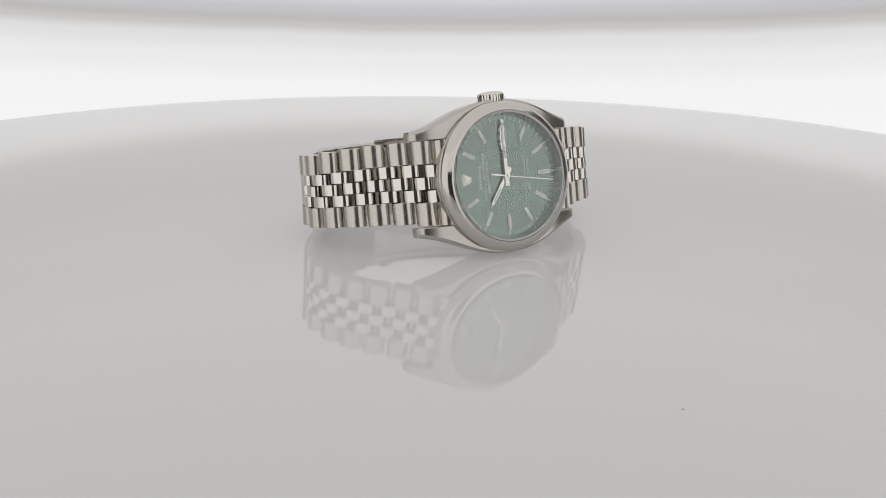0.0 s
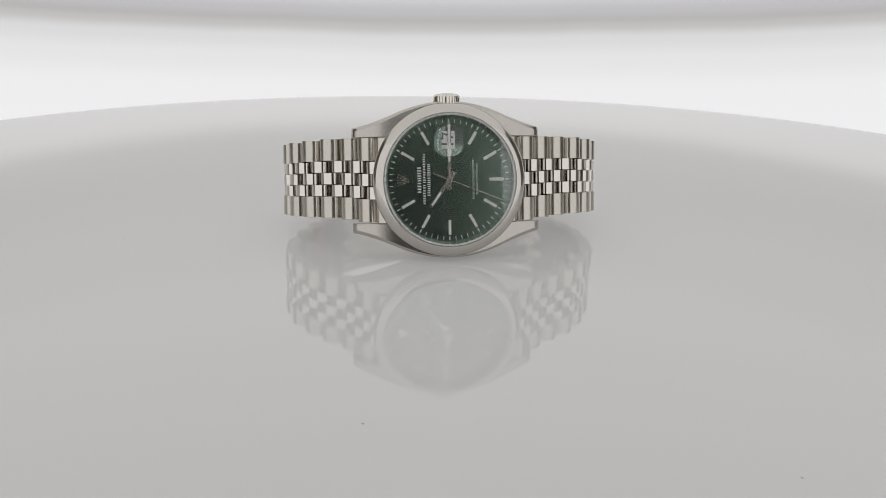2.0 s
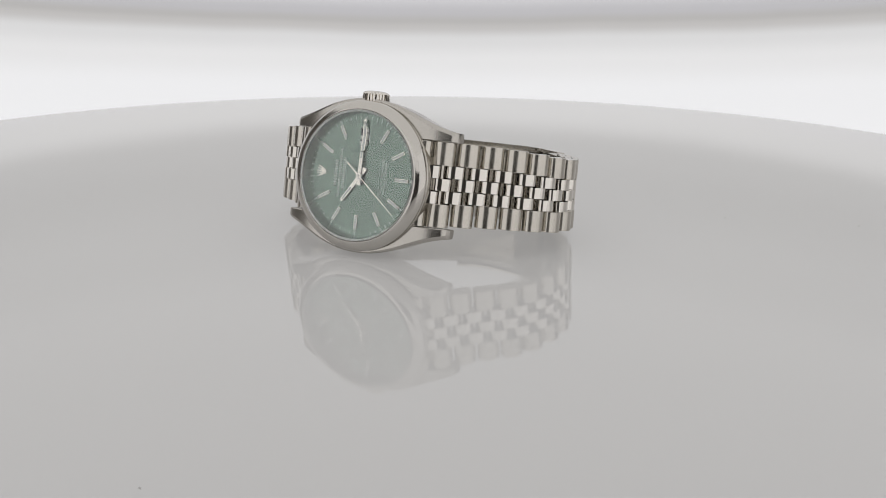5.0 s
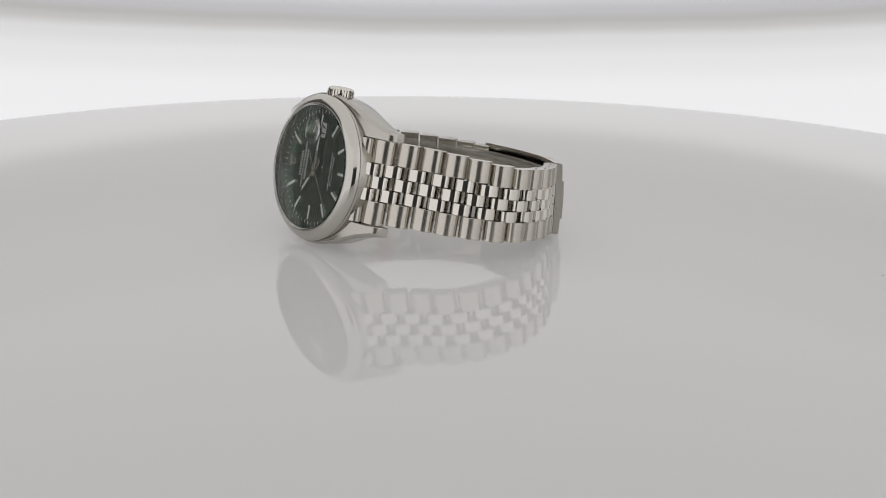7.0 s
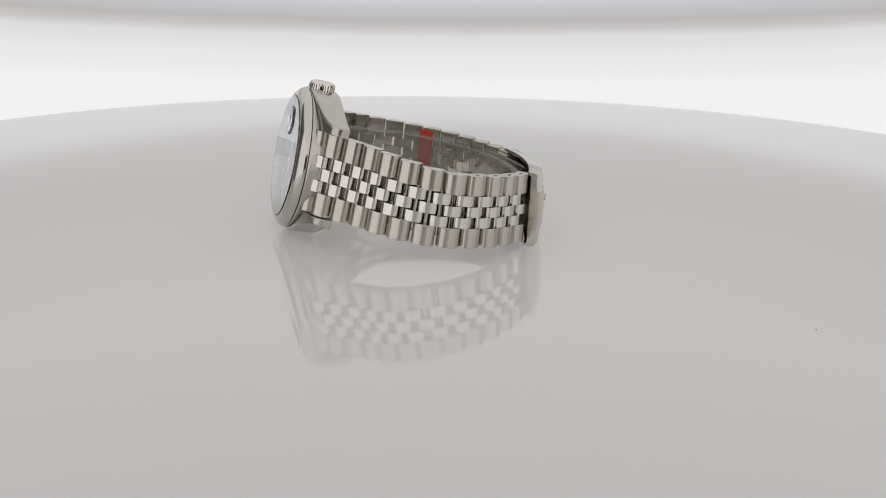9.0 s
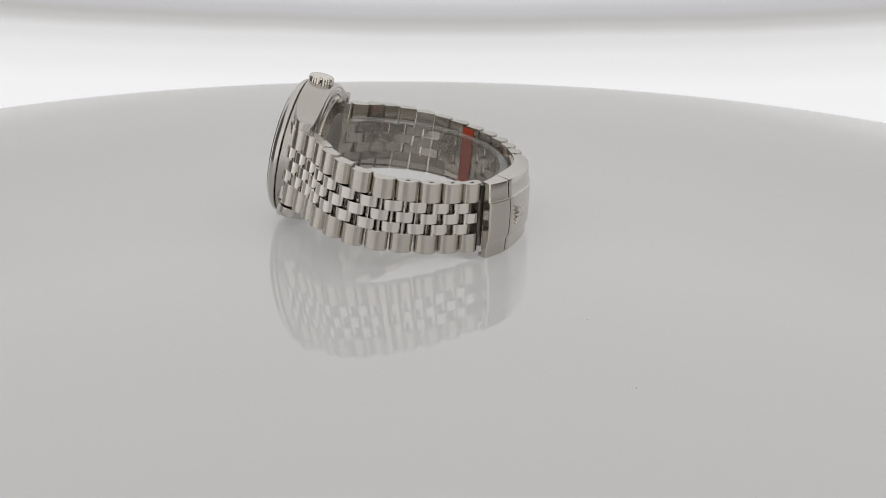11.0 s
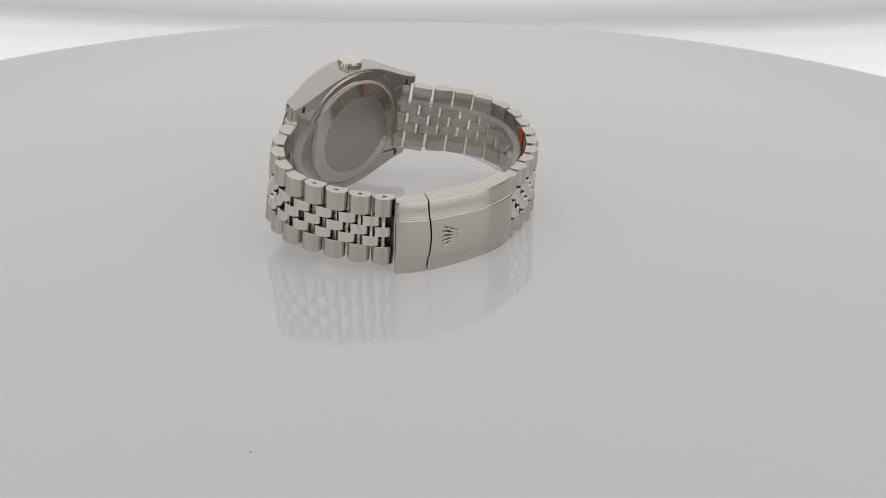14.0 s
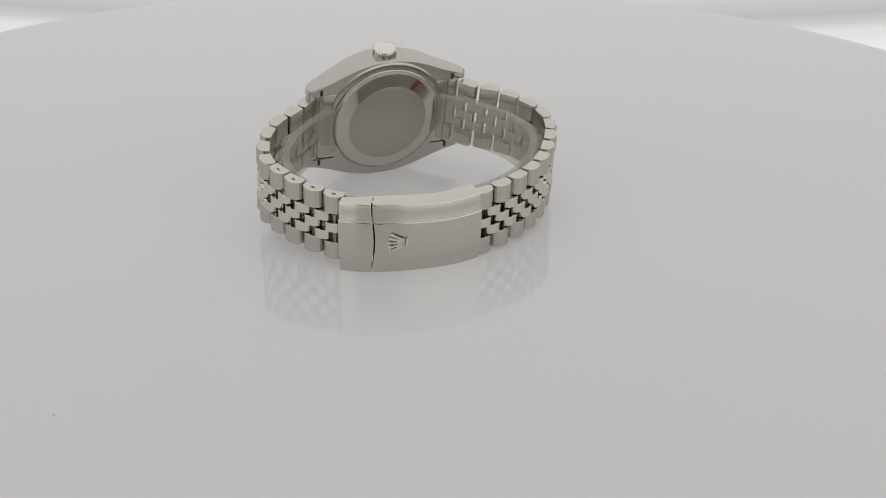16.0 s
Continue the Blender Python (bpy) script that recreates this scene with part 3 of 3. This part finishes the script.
def clasp_piece(name, s0, s1, wave0, wave1, deep0, deep1, parent, label):
    """A stretch of the clasp cover; its cross section has a raised middle between two lower bands."""
    bm = bmesh.new()
    half = [(0, 0.72), (2.5, 0.68), (4.6, 0.6), (4.78, 0.5), (4.86, 0.2), (4.95, 0.17), (7.0, 0.08), (8.75, -0.05), (9.0, -0.15), (9.1, -0.45), (9.05, -3.2), (8.3, -3.2), (8.3, -1.4)]
    sec = [(-y, h) for y, h in reversed(half[1:])] + half
    rows = []
    n = 22
    for k in range(n + 1):
        f = k / n
        row = []
        for y, h in sec:
            h = -1.4 - (deep0 + (deep1 - deep0) * f) if h < -2 else h
            a = s0 + wave0 * math.cos(y * 0.36)
            b = s1 + wave1 * math.cos(y * 0.36)
            at = a + (b - a) * f
            p, d, o = CLASP.at(at)
            near = max(0.0, 1.0 - at / 12.0)
            inset = 0.12 if k in (0, n) else 0.0
            q = p + o * (h - inset + 0.9 * near)
            x, y, w = leant(q.x, y + fit_offset(p.y) - 0.5 * near, q.y)
            # the lower edge rests on the plate
            y += max(0.0, 0.05 - (0.97711 * y + 0.21272 * w + 18.793)) / 0.977
            row.append((x, y, w))
        rows.append(row)
    loft(bm, rows)
    return part(name, bm, m_brushed_x, parent, label, angle=22)


def build_clasp():
    total = CLASP.s[-1]
    cover = clasp_piece("clasp_cover", 8.5, total, 0.35, 0.0, 2.4, 2.6, watch, "brushed steel folding clasp cover")
    clasp_piece("clasp_end", 0.3, 8.12, 0.0, 0.35, 1.0, 2.4, cover, "short brushed steel end of the clasp")
    p, d, o = CLASP.at(14.0)
    bm = bmesh.new()
    up, out = Vector((-d.x, 0, -d.y)), Vector((o.x, 0, o.y))
    side = up.cross(out)
    q = p + o * 0.75
    at = Matrix((side, up, out)).transposed().to_4x4()
    at.translation = (q.x, fit_offset(p.y), q.y)
    emblem(bm, at, 2.1, 0.22)
    part("coronet_emblem", bm, m_embossed, cover, "embossed polished coronet emblem")
    bm = bmesh.new()
    rows = []
    blade = Path([(24.0, -53.0), (14.0, -56.6), (3.0, -57.7), (-7.0, -56.4), (-15.0, -53.6)], 1)
    for k in range(25):
        p, d, o = blade.at(blade.s[-1] * k / 24)
        c = fit_offset(p.y)
        w = 7.0 * math.sqrt(1 - max(0.0, (k - 21) / 3.3) ** 2)
        rows.append([leant(p.x + o.x * h, c + y, p.y + o.y * h) for y, h in ((-w, 0), (w, 0), (w, 0.8), (-w, 0.8))])
    loft(bm, rows)
    part("folding_blade", bm, m_polished, cover, "polished folding blade within the clasp")


build_clasp()


# ---- clear plastic guard inside the bracelet, and the red film ----
def ribbon(name, path, s0, s1, inset, thick, y0, y1, mat, parent, label, rim=0.0):
    bm = bmesh.new()
    rows = []
    n = 48
    for k in range(n + 1):
        p, d, o = path.at(s0 + (s1 - s0) * k / n)
        c = fit_offset(p.y)
        a, b = p - o * inset, p - o * (inset + thick)
        rows.append([leant(a.x, c + y0, a.y), leant(a.x, c + y1, a.y), leant(b.x, c + y1, b.y), leant(b.x, c + y0, b.y)])
    loft(bm, rows)
    return part(name, bm, mat, parent, label)


GUARD = Path([(15.2, -8.0), (19.4, -9.4), (25.0, -13.4), (30.6, -18.6), (34.3, -25.0), (35.6, -32.0), (34.2, -39.0), (31.0, -46.0), (24.0, -52.0), (14.0, -55.5), (3.0, -56.6), (-7.0, -55.3), (-15.5, -52.4), (-23.0, -47.6), (-28.6, -41.0), (-31.8, -35.0), (-32.4, -29.0), (-30.6, -23.0), (-27.0, -18.2), (-21.0, -11.8), (-15.2, -8.0)], 1)
guard = ribbon("plastic_guard", GUARD, 0.0, GUARD.s[-1], 0.0, 1.7, -7.2, 5.6, m_plastic, watch, "clear plastic guard ring lining the bracelet")
ribbon("guard_rim", GUARD, 0.0, GUARD.s[-1], -0.1, 1.9, 5.62, 6.2, m_rim, guard, "frosted rim of the plastic guard")
film = ribbon("red_film", TWELVE, TWELVE.s[48] + 41.7, TWELVE.s[48] + 45.8, 1.8, 0.12, -8.2, 7.6, m_red, watch, "red protective film strip inside the bracelet")


# ---- motion ----
def tilt_at(t):
    """The plate's tilt towards the camera, in degrees."""
    keys = [(9.7, 0.0), (10.2, 0.25), (10.6, 0.85), (11.0, 1.62), (11.5, 2.66), (12.0, 3.76), (12.5, 4.87), (13.0, 5.99), (13.5, 7.07), (14.0, 8.12), (14.5, 9.15), (15.0, 10.13), (15.5, 11.02), (16.0, 11.83)]
    if t <= keys[0][0]:
        return 0.0
    for (a, u), (b, w) in zip(keys, keys[1:]):
        if t <= b:
            return u + (w - u) * (t - a) / (b - a)
    return keys[-1][1]


def plate_pose(t):
    pivot = Matrix.Translation((0, -0.0148, -0.0276))
    return pivot @ pose(0, 0, 0, tilt_at(t), 0, 0) @ pivot.inverted() @ pose(0, 0, 0, 0, 0, 25.467 - 11.6714 * t)


WATCH_ON_PLATE = Matrix(((0.99722, -0.01586, 0.07283, 0.003622), (0.07453, 0.21213, -0.97439, -0.034581), (0.00000, 0.97711, 0.21272, 0.018793), (0, 0, 0, 1)))


def hand_pose(degrees):
    """Degrees clockwise from twelve o'clock."""
    return pose(0, 0, 0, 0, 0, 180 - degrees)


def motions():
    times = [k * 0.25 for k in range(65)]
    walk(turntable, [(t, plate_pose(t)) for t in times])
    walk(watch, [(t, plate_pose(t) @ WATCH_ON_PLATE) for t in times])
    walk(second_hand, [(t, hand_pose(189.3 + 6.0 * t)) for t in times])
    walk(minute_hand, [(t, hand_pose(90.0 + 0.1 * t)) for t in (0.0, 16.0)])
    walk(hour_hand, [(t, hand_pose(304.8 + t / 120)) for t in (0.0, 16.0)])


motions()
